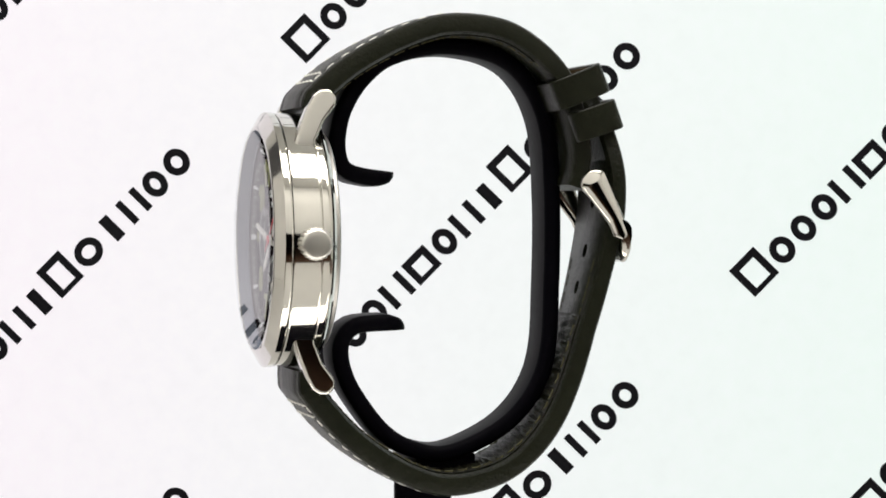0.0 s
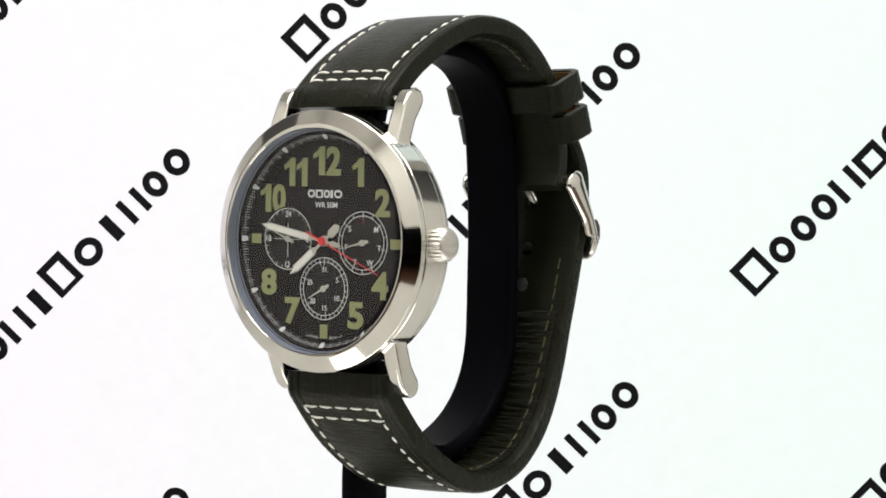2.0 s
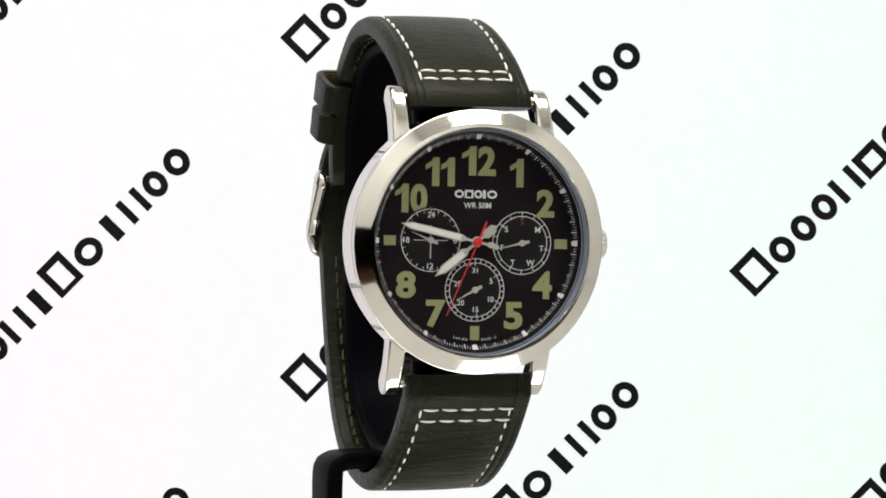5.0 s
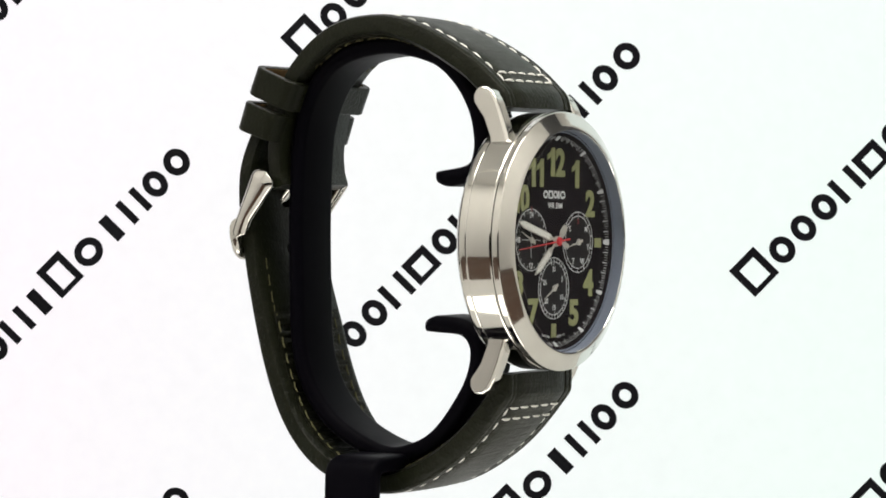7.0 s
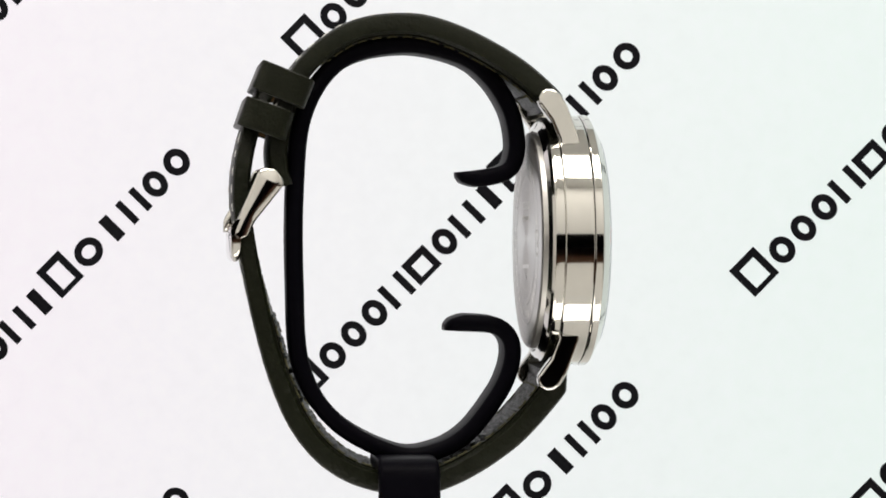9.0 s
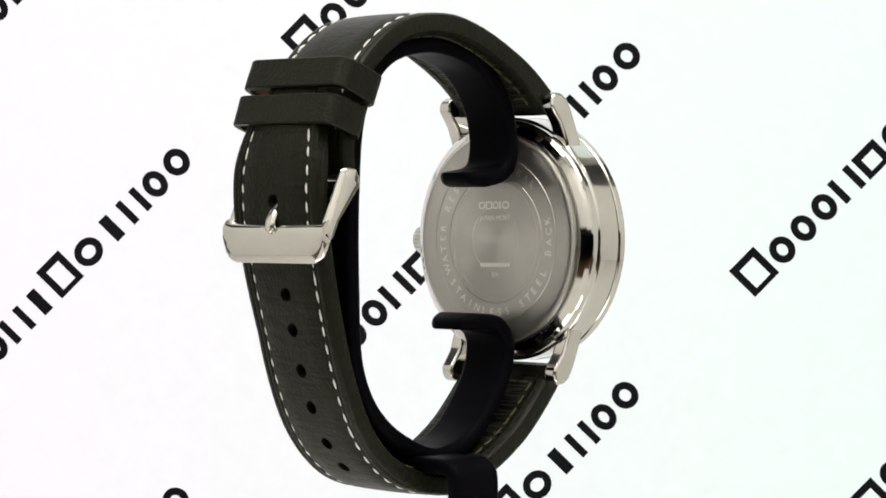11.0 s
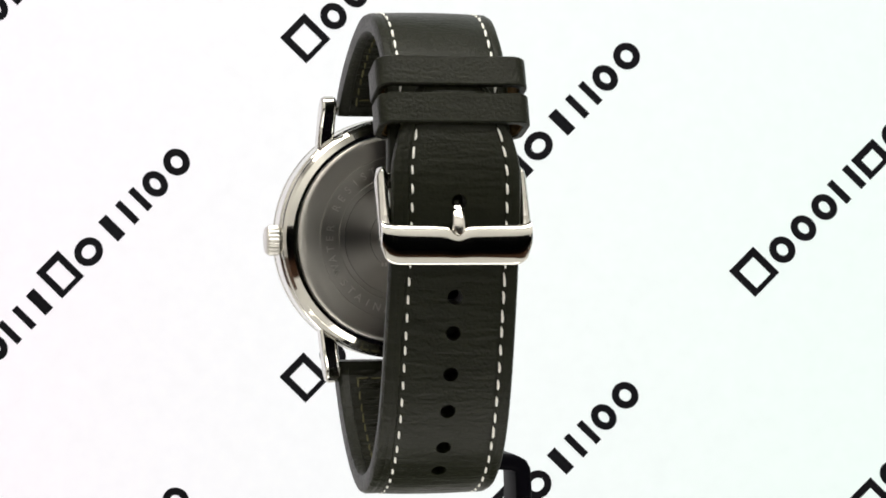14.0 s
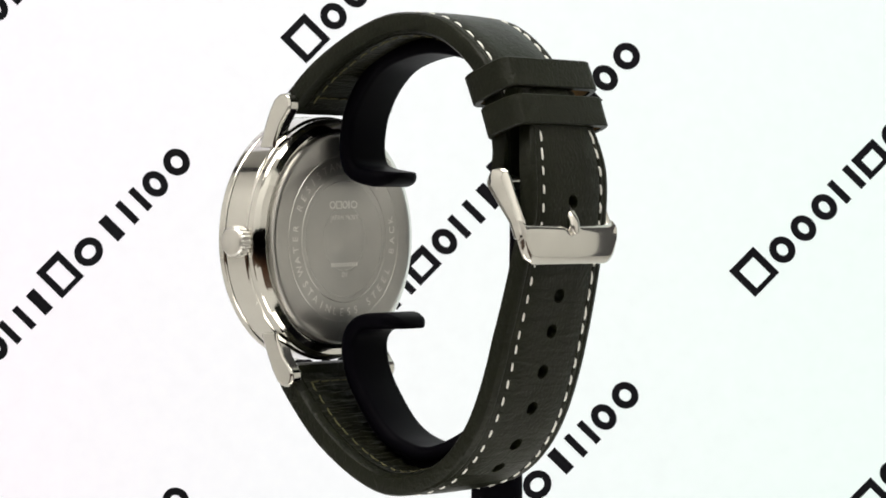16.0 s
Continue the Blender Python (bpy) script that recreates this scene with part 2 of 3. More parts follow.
FLOOR_Z = -100.0
TENT_FRONT, TENT_SPLIT = -345, 115
wall("floor", (-420, -60, FLOOR_Z - 6), (420, 256, FLOOR_Z), M_FLOOR, "white cloth floor of the photo tent")
wall("floor", (-140, -262, FLOOR_Z - 6), (140, -60, FLOOR_Z), M_FLOOR, "white cloth tongue of the tent floor")
tagged(wall("table", (-900, -900, FLOOR_Z - 30), (900, 900, FLOOR_Z - 8), M_WOOD, "dark brown table top under the photo tent"), category="table")
for side, lo, hi in (("wall_west", -426, -420), ("wall_east", 420, 426)):
    wall(side, (lo, TENT_SPLIT, FLOOR_Z - 6), (hi, 262, 400), M_TENT_SHADE, "rear cloth side of the photo tent, shade put in as dark grey")
    wall(side, (lo, TENT_FRONT, FLOOR_Z - 6), (hi, TENT_SPLIT, 400), M_TENT, "white cloth side of the photo tent")
tagged(wall("ceiling", (-426, TENT_FRONT - 6, 400), (426, 262, 406), M_TENT, "white cloth roof of the photo tent"), category="ceiling")
wall("wall_north", (-420, 256, FLOOR_Z - 6), (420, 262, 400), M_TENT, "white cloth rear side of the photo tent")
# front flap: closed above, open below for the camera
wall("wall_south", (-426, TENT_FRONT - 6, 32), (426, TENT_FRONT, 400), M_TENT, "white cloth front flap of the photo tent")
wall("curtain", (-900, -906, FLOOR_Z - 8), (900, -900, 500), M_DARK, "dark wall of the room behind the camera")
wall("curtain", (-906, -906, FLOOR_Z - 8), (-900, 900, 500), M_DARK, "dark side wall of the room")
wall("curtain", (900, -906, FLOOR_Z - 8), (906, 900, 500), M_DARK, "dark side wall of the room")


# ---- the backdrop ----
def mark(bm, kind, x0, w, h, place, t=1.65, y0=0.0):
    """One plain printed mark: a frame, a ring, a pair of bars or a single bar."""
    def rect(a, b, c, d):
        prism(bm, [(a, y0 + b), (c, y0 + b), (c, y0 + d), (a, y0 + d)], place, 0, 0.1)
    if kind == "frame":
        rect(x0, 0, x0 + t, h), rect(x0 + w - t, 0, x0 + w, h), rect(x0 + t, h - t, x0 + w - t, h), rect(x0 + t, 0, x0 + w - t, t * 0.7)
    elif kind == "bars":
        rect(x0, 0, x0 + t, h), rect(x0 + w - t, 0, x0 + w, h)
    elif kind == "bar":
        rect(x0 + w / 2 - t * 0.75, 0, x0 + w / 2 + t * 0.75, h)
    else:
        n, outer, inner = 28, [], []
        for k in range(n):
            a = 2 * math.pi * k / n
            outer.append((x0 + w / 2 + w / 2 * math.cos(a), y0 + h / 2 + h / 2 * math.sin(a)))
            inner.append((x0 + w / 2 + (w / 2 - t) * math.cos(a), y0 + h / 2 + (h / 2 - t) * math.sin(a)))
        for k in range(n):
            j = (k + 1) % n
            prism(bm, [outer[k], outer[j], inner[j], inner[k]], place, 0, 0.1)


MARKS = [("frame", 7.68, 8.19), ("ring", 5.63, 6.15), ("ring", 5.29, 6.15), ("ring", 5.38, 6.15), ("bars", 6.32, 6.15), ("frame", 6.83, 6.15),
         ("ring", 5.29, 6.15), ("bars", 6.23, 6.15), ("bar", 5.63, 6.15), ("frame", 7.00, 8.19), ("ring", 6.66, 6.15), ("bar", 5.63, 6.15),
         ("bars", 5.80, 6.15), ("ring", 5.29, 6.15), ("ring", 5.80, 6.15)]
MARK_GAP, ROW_TURN = 1.233, 45.7
ROW_X, ROW_Z = -26.98, -44.30          # where the middle row starts
STEP_UP, STEP_X, STEP_XZ = 75.28, 99.77, 23.81


def build_backdrop():
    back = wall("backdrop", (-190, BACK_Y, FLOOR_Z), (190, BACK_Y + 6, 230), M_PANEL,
                "glowing white backdrop panel printed with slanted rows of black marks")
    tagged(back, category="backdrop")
    s, c = math.sin(radians(ROW_TURN)), math.cos(radians(ROW_TURN))
    length = sum(m[1] for m in MARKS) + MARK_GAP * (len(MARKS) - 1)
    for i in range(-4, 4):
        for j in range(-4, 7):
            ox, oz = ROW_X + i * STEP_X, ROW_Z + i * STEP_XZ + j * STEP_UP
            bm, x = bmesh.new(), 0.0
            for kind, w, h in MARKS:
                ex, ez = ox + x * c, oz + x * s
                if -180 < ex < 172 and FLOOR_Z + 4 < ez < 212:
                    mark(bm, kind, x, w, h, lambda a, b, d: Vector(((ox + a * c - b * s) * MM, (BACK_Y - 0.15 - d) * MM, (oz + a * s + b * c) * MM)))
                x += w + MARK_GAP
            if bm.verts:
                part("printed_row", bm, M_INK, back, smooth=False)
            else:
                bm.free()


build_backdrop()


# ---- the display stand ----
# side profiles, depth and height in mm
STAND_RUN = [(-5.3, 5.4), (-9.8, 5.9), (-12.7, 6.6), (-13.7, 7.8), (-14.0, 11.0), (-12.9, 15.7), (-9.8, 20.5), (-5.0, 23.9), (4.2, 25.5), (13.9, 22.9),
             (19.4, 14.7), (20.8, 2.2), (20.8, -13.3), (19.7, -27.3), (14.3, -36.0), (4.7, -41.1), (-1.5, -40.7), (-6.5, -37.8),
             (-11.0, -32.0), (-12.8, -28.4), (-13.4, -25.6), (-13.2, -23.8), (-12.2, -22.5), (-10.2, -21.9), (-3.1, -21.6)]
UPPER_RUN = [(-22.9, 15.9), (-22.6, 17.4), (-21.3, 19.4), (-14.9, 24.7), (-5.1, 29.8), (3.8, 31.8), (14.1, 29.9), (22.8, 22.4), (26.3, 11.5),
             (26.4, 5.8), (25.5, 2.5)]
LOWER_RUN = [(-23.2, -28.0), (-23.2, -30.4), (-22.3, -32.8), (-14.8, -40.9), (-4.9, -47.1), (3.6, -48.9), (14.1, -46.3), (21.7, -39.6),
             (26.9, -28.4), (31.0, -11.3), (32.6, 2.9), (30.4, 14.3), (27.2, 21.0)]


def rounded(w, t, r=0.9, k=4):
    """A rounded rectangle, across by out, from out = 0 down to -t."""
    pts = []
    for cx, cy, a0 in ((w / 2 - r, -r, 0), (-w / 2 + r, -r, 90), (-w / 2 + r, -t + r, 180), (w / 2 - r, -t + r, 270)):
        for i in range(k + 1):
            a = radians(a0 + 90 * i / k)
            pts.append((cx + r * math.cos(a), cy + r * math.sin(a)))
    return pts


stand = tagged(new("watch_stand"), "glossy black plastic C-shaped watch display stand", "stand")


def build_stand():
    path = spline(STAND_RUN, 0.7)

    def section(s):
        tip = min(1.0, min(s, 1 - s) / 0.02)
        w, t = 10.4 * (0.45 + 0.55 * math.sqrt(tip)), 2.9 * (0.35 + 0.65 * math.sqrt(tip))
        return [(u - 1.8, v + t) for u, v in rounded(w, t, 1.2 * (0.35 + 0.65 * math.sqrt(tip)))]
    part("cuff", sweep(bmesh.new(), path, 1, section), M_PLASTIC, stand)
    # flat strip that carries the cuff: out to one side, then down to the foot
    run = spline([(2.0, -43.9), (-4, -43.9), (-12.6, -43.9), (-14.9, -44.5), (-15.9, -46.6), (-15.9, -60), (-15.9, -80), (-15.9, -97.5)], 0.8)
    bm, rings = bmesh.new(), []
    for p, nrm, s in frames_along(run, 1):
        rings.append([bm.verts.new(((p.x + nrm.x * (v + 1.4)) * MM, (3.7 + u) * MM, (p.y + nrm.y * (v + 1.4)) * MM)) for u, v in rounded(10.3, 2.8, 1.0)])
    for a, b in zip(rings, rings[1:]):
        for k in range(len(a)):
            j = (k + 1) % len(a)
            bm.faces.new((a[k], a[j], b[j], b[k]))
    bm.faces.new(rings[0]), bm.faces.new(rings[-1][::-1])
    part("arm", bm, M_PLASTIC, stand)
    bm = bmesh.new()
    bmesh.ops.create_cone(bm, cap_ends=True, segments=64, radius1=0.035, radius2=0.034, depth=0.003,
                          matrix=Matrix.Translation((0, 0, (FLOOR_Z + 1.5) * MM)))
    part("foot", bm, M_PLASTIC, stand, bevel=0.0006)


build_stand()


# ---- the wrist watch ----
watch = tagged(new("wrist_watch"), "steel wrist watch with black dial, khaki numerals and olive leather strap", "watch")


def build_case():
    bm = bmesh.new()
    revolve(bm, crisp([(18.72, -19.2), (18.8, -18.98), (19.3, -18.95), (20.4, -19.5), (20.95, -19.95), (21.12, -20.3), (21.15, -20.6), (21.15, -21.4), (21.1, -21.5), (21.2, -21.6),
                 (21.42, -21.72), (21.5, -21.95), (21.5, -26.2), (21.4, -26.38), (21.2, -26.44), (18.62, -26.44), (18.62, -19.2)]), closed=True)
    case = part("case", bm, M_STEEL, watch, "polished steel case band")
    bm = bmesh.new()
    revolve(bm, crisp([(18.5, -26.5), (21.2, -26.5), (21.42, -26.54), (21.55, -26.68), (21.6, -26.85), (21.6, -27.75), (21.58, -27.83), (21.5, -27.9),
                 (21.42, -27.95), (20.5, -28.47), (19.3, -29.15), (19.18, -29.21), (19.05, -29.26), (18.75, -29.34), (18.6, -29.34), (18.5, -29.2)]), closed=True)
    part("bezel", bm, M_STEEL, watch, "smooth polished steel bezel")
    # lugs, two above and two below
    outline = [(-17.8, 22.8), (-17.85, 24.0), (-18.3, 25.0), (-19.2, 25.4), (-20.4, 25.3), (-21.6, 24.5), (-22.7, 22.6), (-23.8, 19.8), (-24.7, 17.2), (-25.2, 15.0),
               (-25.4, 12.5), (-21.4, 12.5), (-21.2, 16.8), (-19.9, 20.0)]
    for sx in (-1, 1):
        for sz in (-1, 1):
            bm = bmesh.new()
            prism(bm, outline, lambda a, b, d: W(sx * (d if d < 12 else d - 0.04 * (b - 13.5)), a - 0.2, sz * b), 11.15, 14.3)
            part("lug", bm, M_STEEL, case, bevel=0.0006)
    for sz in (-1, 1):
        bm = bmesh.new()
        bmesh.ops.create_cone(bm, cap_ends=True, segments=16, radius1=0.0008, radius2=0.0008, depth=0.0228,
                              matrix=Matrix.Translation(W(0, -21.3, sz * 23.4)) @ Euler((0, radians(91), 0)).to_matrix().to_4x4())
        part("spring_bar", bm, M_STEEL_SOFT, case)
    # crown with a fluted rim
    bm, n = bmesh.new(), 240
    rows = [(20.4, 1.5), (21.2, 1.5), (21.2, 2.3), (21.45, 2.75), (22.9, 2.75), (23.35, 2.5), (23.6, 2.28), (23.66, 2.1), (23.68, 2.0), (23.7, 1.2), (23.71, 0.01)]
    rings = []
    for x, r in rows:
        ring = []
        for k in range(n):
            a = 2 * math.pi * k / n
            rr = r - (0.24 * (0.5 - 0.5 * math.cos(20 * a)) ** 2 if r > 2.7 else 0.0)
            ring.append(bm.verts.new(W(x, -23.0 + rr * math.cos(a), rr * math.sin(a))))
        rings.append(ring)
    for a, b in zip(rings, rings[1:]):
        for k in range(n):
            bm.faces.new((a[k], a[(k + 1) % n], b[(k + 1) % n], b[k]))
    part("crown", bm, M_CROWN, watch, "fluted steel crown")
    # screwed-down back, turned steel
    bm = bmesh.new()
    revolve(bm, [(0, -17.90)] + [(0.3 + 0.5 * k, -17.90) for k in range(22)] + [(11.1, -17.90), (11.2, -18.01), (11.3, -17.90), (12.2, -17.90), (13.4, -17.90), (14.5, -17.90), (14.6, -18.01), (14.7, -17.90), (15.6, -17.91), (16.8, -17.93), (17.7, -17.95), (18.2, -18.01), (18.5, -18.25), (18.66, -19.15)])
    back = part("case_back", bm, M_BACK, watch, "turned steel case back with engraved ring", origin=W(0, 0, 0))
    bm = bmesh.new()

    def on_back(cx, cz, turn=0.0):
        s, c = math.sin(turn), math.cos(turn)
        return lambda a, b, d: W(-(cx + a * c - b * s), -17.89 + d, cz + a * s + b * c)

    def round_words(words, mid, r, size, inward):
        span = radians(len(words) * 8.3)
        for k, ch in enumerate(words):
            if ch == " ":
                continue
            f = (k + 0.5) / len(words) - 0.5
            a = radians(mid) + (f if inward else -f) * span
            lettering(bm, ch, size, on_back(r * math.cos(a), r * math.sin(a), a + (math.pi / 2 if inward else -math.pi / 2)), 0.03)
    round_words("STAINLESS STEEL BACK", 295, 12.9, 1.95, True)
    round_words("WATER RESISTANT 5BAR", 125, 12.9, 1.95, False)
    for kind, x, w in (("ring", -3.9, 1.6), ("frame", -2.15, 1.5), ("ring", -0.5, 1.4), ("bar", 0.95, 0.6), ("ring", 1.75, 1.75)):
        mark(bm, kind, x, w, 1.35, lambda a, b, d: on_back(0, 0)(a, b, d * 0.3), 0.22, 5.3)
    lettering(bm, "JAPAN MOVT", 1.25, on_back(0, 3.6), 0.03)
    for k in range(12):
        prism(bm, [(-3.6 + 0.6 * k, -4.9), (-3.2 + 0.6 * k, -4.9), (-3.2 + 0.6 * k, -4.2), (-3.6 + 0.6 * k, -4.2)], on_back(0, 0), 0, 0.03)
    lettering(bm, "DY", 1.2, on_back(0, -6.3), 0.03)
    bmesh.ops.translate(bm, vec=-W(0, 0, 0), verts=bm.verts)
    part("engraving", bm, M_ENGRAVE, back, smooth=False)
    # crystal
    bm = bmesh.new()
    revolve(bm, [(0, -29.75), (8, -29.75), (17.4, -29.75), (18.0, -29.75), (18.3, -29.65), (18.42, -29.45), (18.46, -29.2), (18.46, -27.31), (18.2, -27.3), (9, -27.3), (0, -27.3)])
    pane = part("crystal", bm, M_GLASS, watch, "clear mineral glass over the dial")
    pane.visible_shadow = False
    pane.data.materials.append(M_GLASS_INNER)
    for p in pane.data.polygons:
        depth = p.center.y + CASE_YAW * (p.center.x - XC * MM)
        if depth > -29.69 * MM:
            p.material_index = 1


def build_dial():
    bm = bmesh.new()
    revolve(bm, [(0, -26.0), (16.75, -26.0), (16.75, -25.5), (0, -25.5)])
    dial = part("dial", bm, M_DIAL, watch, "matt black dial with khaki numerals")
    bm = bmesh.new()
    revolve(bm, [(16.75, -26.05), (18.0, -27.2), (18.45, -27.2), (18.45, -25.5), (16.75, -25.5)], closed=True)
    flange = part("flange", bm, M_DIAL, watch, "black sloping ring with minute marks")

    # added ring: the glass rim's light, put in as a pale colour
    bm = bmesh.new()
    revolve(bm, [(18.12, -27.1), (18.36, -27.205), (18.36, -27.27), (18.12, -27.27)], closed=True)
    part("seal", bm, M_RIM_SHEEN, flange, "blue-grey ring added for the light in the glass rim")
    # added liner, keeps the numerals from mirroring in the bezel's inner wall
    bm = bmesh.new()
    revolve(bm, [(18.465, -27.3), (18.495, -27.3), (18.495, -29.2), (18.465, -29.2)], closed=True)
    part("gasket", bm, M_RIM_SHEEN, flange, "blue-grey liner added to hide reflections in the bezel's inner wall")

    def on_slope(angle):
        s, c = math.sin(angle), math.cos(angle)

        def place(a, b, d):
            r = b
            return W(r * s + a * c, -26.05 - (r - 16.75) * 0.92 - d, r * c - a * s)
        return place
    bm = bmesh.new()
    for k in range(240):
        wide, r0 = (0.06, 16.82) if k % 4 == 0 else (0.032, 17.05)
        if k % 20:
            prism(bm, [(-wide, r0), (wide, r0), (wide, 17.5), (-wide, 17.5)], on_slope(2 * math.pi * k / 240), 0.01, 0.03)
    part("minute_track", bm, M_WHITE, flange, smooth=False)
    for k in range(12):
        bm = bmesh.new()
        w = 0.52 if k % 3 == 0 else 0.36
        prism(bm, [(-w * 0.65, 16.78), (w * 0.65, 16.78), (w, 17.55), (-w, 17.55)], on_slope(2 * math.pi * k / 12), 0.01, 0.06)
        part("hour_mark", bm, M_WHITE, flange, smooth=False)
    # numerals
    one = [(0.26, 0), (0.53, 0), (0.53, 1), (0.31, 1), (0.22, 0.86), (0.0, 0.74), (0.0, 0.57), (0.14, 0.62), (0.26, 0.71)]

    def numeral(words, x, z, tall, widths):
        bm, gap = bmesh.new(), 0.32
        left = x - (sum(widths) + gap * (len(words) - 1)) / 2
        for ch, w in zip(words, widths):
            if ch == "1":
                prism(bm, [(left + a / 0.53 * w, z + (b - 0.5) * tall) for a, b in one], on_dial, 26.01, 26.13)
            else:
                mid, tmp = left + w / 2, bmesh.new()
                lettering(tmp, ch, 6.3, lambda a, b, d: Vector((a, d, b)), 0.12, 0.26)
                xs, zs = [v.co.x for v in tmp.verts], [v.co.z for v in tmp.verts]
                fx, fz = w / (max(xs) - min(xs)), tall / (max(zs) - min(zs))
                made = {v: bm.verts.new(W(mid + v.co.x * fx, -26.01 - v.co.y, z + v.co.z * fz)) for v in tmp.verts}
                for f in tmp.faces:
                    bm.faces.new([made[v] for v in f.verts])
                tmp.free()
            left += w + gap
        part("numeral", bm, M_LUME, dial, smooth=False)
    for words, x, z, tall, widths in (("12", 0.2, 13.2, 4.8, (2.5, 3.1)), ("1", 6.85, 11.4, 4.7, (2.4,)), ("2", 12.05, 6.5, 4.6, (3.15,)),
                                      ("4", 11.75, -6.95, 4.6, (3.4,)), ("5", 6.75, -12.0, 4.5, (3.25,)), ("7", -6.8, -11.75, 4.5, (3.4,)),
                                      ("8", -12.05, -7.1, 4.4, (3.4,)), ("10", -11.4, 6.9, 4.7, (2.3, 2.9)), ("11", -6.5, 11.3, 4.7, (2.35, 2.35))):
        numeral(words, x, z, tall, widths)
    for x, z, w, h in ((14.9, -0.15, 2.2, 1.6), (-14.95, 0.05, 2.0, 1.6), (0.0, -14.9, 1.55, 2.3)):
        bm = bmesh.new()
        prism(bm, [(x - w / 2, z - h / 2), (x + w / 2, z - h / 2), (x + w / 2, z + h / 2), (x - w / 2, z + h / 2)], on_dial, 26.005, 26.13)
        part("hour_block", bm, M_LUME, dial, smooth=False)
    # maker's mark as plain bars, and the line below it
    bm = bmesh.new()
    for kind, x, w in (("ring", -3.9, 1.6), ("frame", -2.15, 1.5), ("ring", -0.5, 1.4), ("bar", 0.95, 0.6), ("ring", 1.75, 1.75)):
        mark(bm, kind, x, w, 1.35, lambda a, b, d: W(a, -26.005 - d * 0.4, b), 0.33, 7.1)
    part("maker_mark", bm, M_WHITE, dial, "row of plain white marks", smooth=False)
    bm = bmesh.new()
    lettering(bm, "WR 50M", 1.3, lambda a, b, d: W(0.1 + a, -26.005 - d, 5.95 + b), 0.04, 0.02)
    part("small_print", bm, M_WHITE, dial, smooth=False)
    for sx, words in ((-1, "JAPAN"), (1, "MOV'T")):
        bm = bmesh.new()
        for k, ch in enumerate(words):
            ang = math.pi - sx * radians(5.2 + (k if sx > 0 else 4 - k) * 2.0)
            cx, cz = 16.0 * math.sin(ang), 16.0 * math.cos(ang)
            t = math.pi - ang
            lettering(bm, ch, 0.62, lambda a, b, d: W(cx + a * math.cos(t) - b * math.sin(t), -26.005 - d, cz + a * math.sin(t) + b * math.cos(t)), 0.04)
        part("small_print", bm, M_WHITE, dial, smooth=False)
    # three sub-dials
    subs = [((-7.95, 0.15), "24h", 5.1), ((8.0, -0.1), "day", 5.15), ((-0.1, -7.85), "date", 5.15)]
    for (cx, cz), kind, r in subs:
        bm = bmesh.new()
        up = 0.12 if kind == "24h" else 0.0
        rim = r + 0.3 if kind == "24h" else r - 0.9
        revolve(bm, [(0, -26.03 - up), (rim, -26.03 - up), (rim, -26.0)], 64, centre=(cx, cz))
        sub = part("subdial", bm, M_SUB, dial, "finely grooved black sub-dial with white print")
        bm = bmesh.new()

        def arc(r0, r1, n=72):
            for k in range(n):
                a, b = 2 * math.pi * k / n, 2 * math.pi * (k + 1) / n
                prism(bm, [(cx + q * math.sin(w), cz + q * math.cos(w)) for q, w in ((r0, a), (r1, a), (r1, b), (r0, b))], on_dial, 26.035 + up, 26.06 + up)

        def ray(angle, r0, r1, w):
            s, c = math.sin(radians(angle)), math.cos(radians(angle))
            prism(bm, [(cx + q * s + e * c, cz + q * c - e * s) for q, e in ((r0, -w), (r0, w), (r1, w), (r1, -w))], on_dial, 26.035 + up, 26.07 + up)

        def word(txt, angle, q, size):
            x, z = cx + q * math.sin(radians(angle)), cz + q * math.cos(radians(angle))
            lettering(bm, txt, size, lambda a, b, d: W(x + a, -26.035 - up - d, z + b), 0.04, 0.012)
        if kind == "24h":
            for k in range(24):
                ray(k * 15, 4.45, 5.1, 0.06 if k % 2 == 0 else 0.035)
            arc(5.0, 5.12)
            ray(0, 0.6, 2.6, 0.05), ray(90, 0.6, 3.0, 0.05), ray(180, 0.6, 3.0, 0.05), ray(270, 0.6, 3.0, 0.05)
            for txt, a in (("24", 0), ("6", 90), ("12", 180), ("18", 270)):
                word(txt, a, 4.2 if a else 4.15, 1.35)
        elif kind == "day":
            arc(4.35, 4.47), arc(5.05, 5.17)
            for k in range(14):
                ray(k * 360 / 14, 4.4 if k % 2 else 4.0, 5.1, 0.06)
            for txt, a in (("M", 51), ("T", 103), ("W", 154), ("T", 206), ("F", 257), ("S", 309)):
                word(txt, a, 3.55, 1.35)
        else:
            arc(4.35, 4.47), arc(5.05, 5.17)
            for k in range(31):
                ray(k * 360 / 31, 4.4 if k % 5 else 3.9, 5.1, 0.06)
            for txt, a in (("31", 0), ("5", 62), ("10", 118), ("15", 176), ("20", 229), ("25", 288)):
                word(txt, a, 3.2, 1.25)
        part("print", bm, M_WHITE, sub, smooth=False)
        if kind == "day":
            bm = bmesh.new()
            word("S", 0, 3.55, 1.35)
            part("red_print", bm, M_DULL_RED, sub, smooth=False)
        if kind == "24h":
            bm = bmesh.new()
            ray(0, 4.7, 5.5, 0.12)
            part("red_print", bm, M_DULL_RED, sub, smooth=False)
        turn = {"24h": 292, "day": 257, "date": 242}[kind]
        bm = bmesh.new()
        s, c = math.sin(radians(turn)), math.cos(radians(turn))
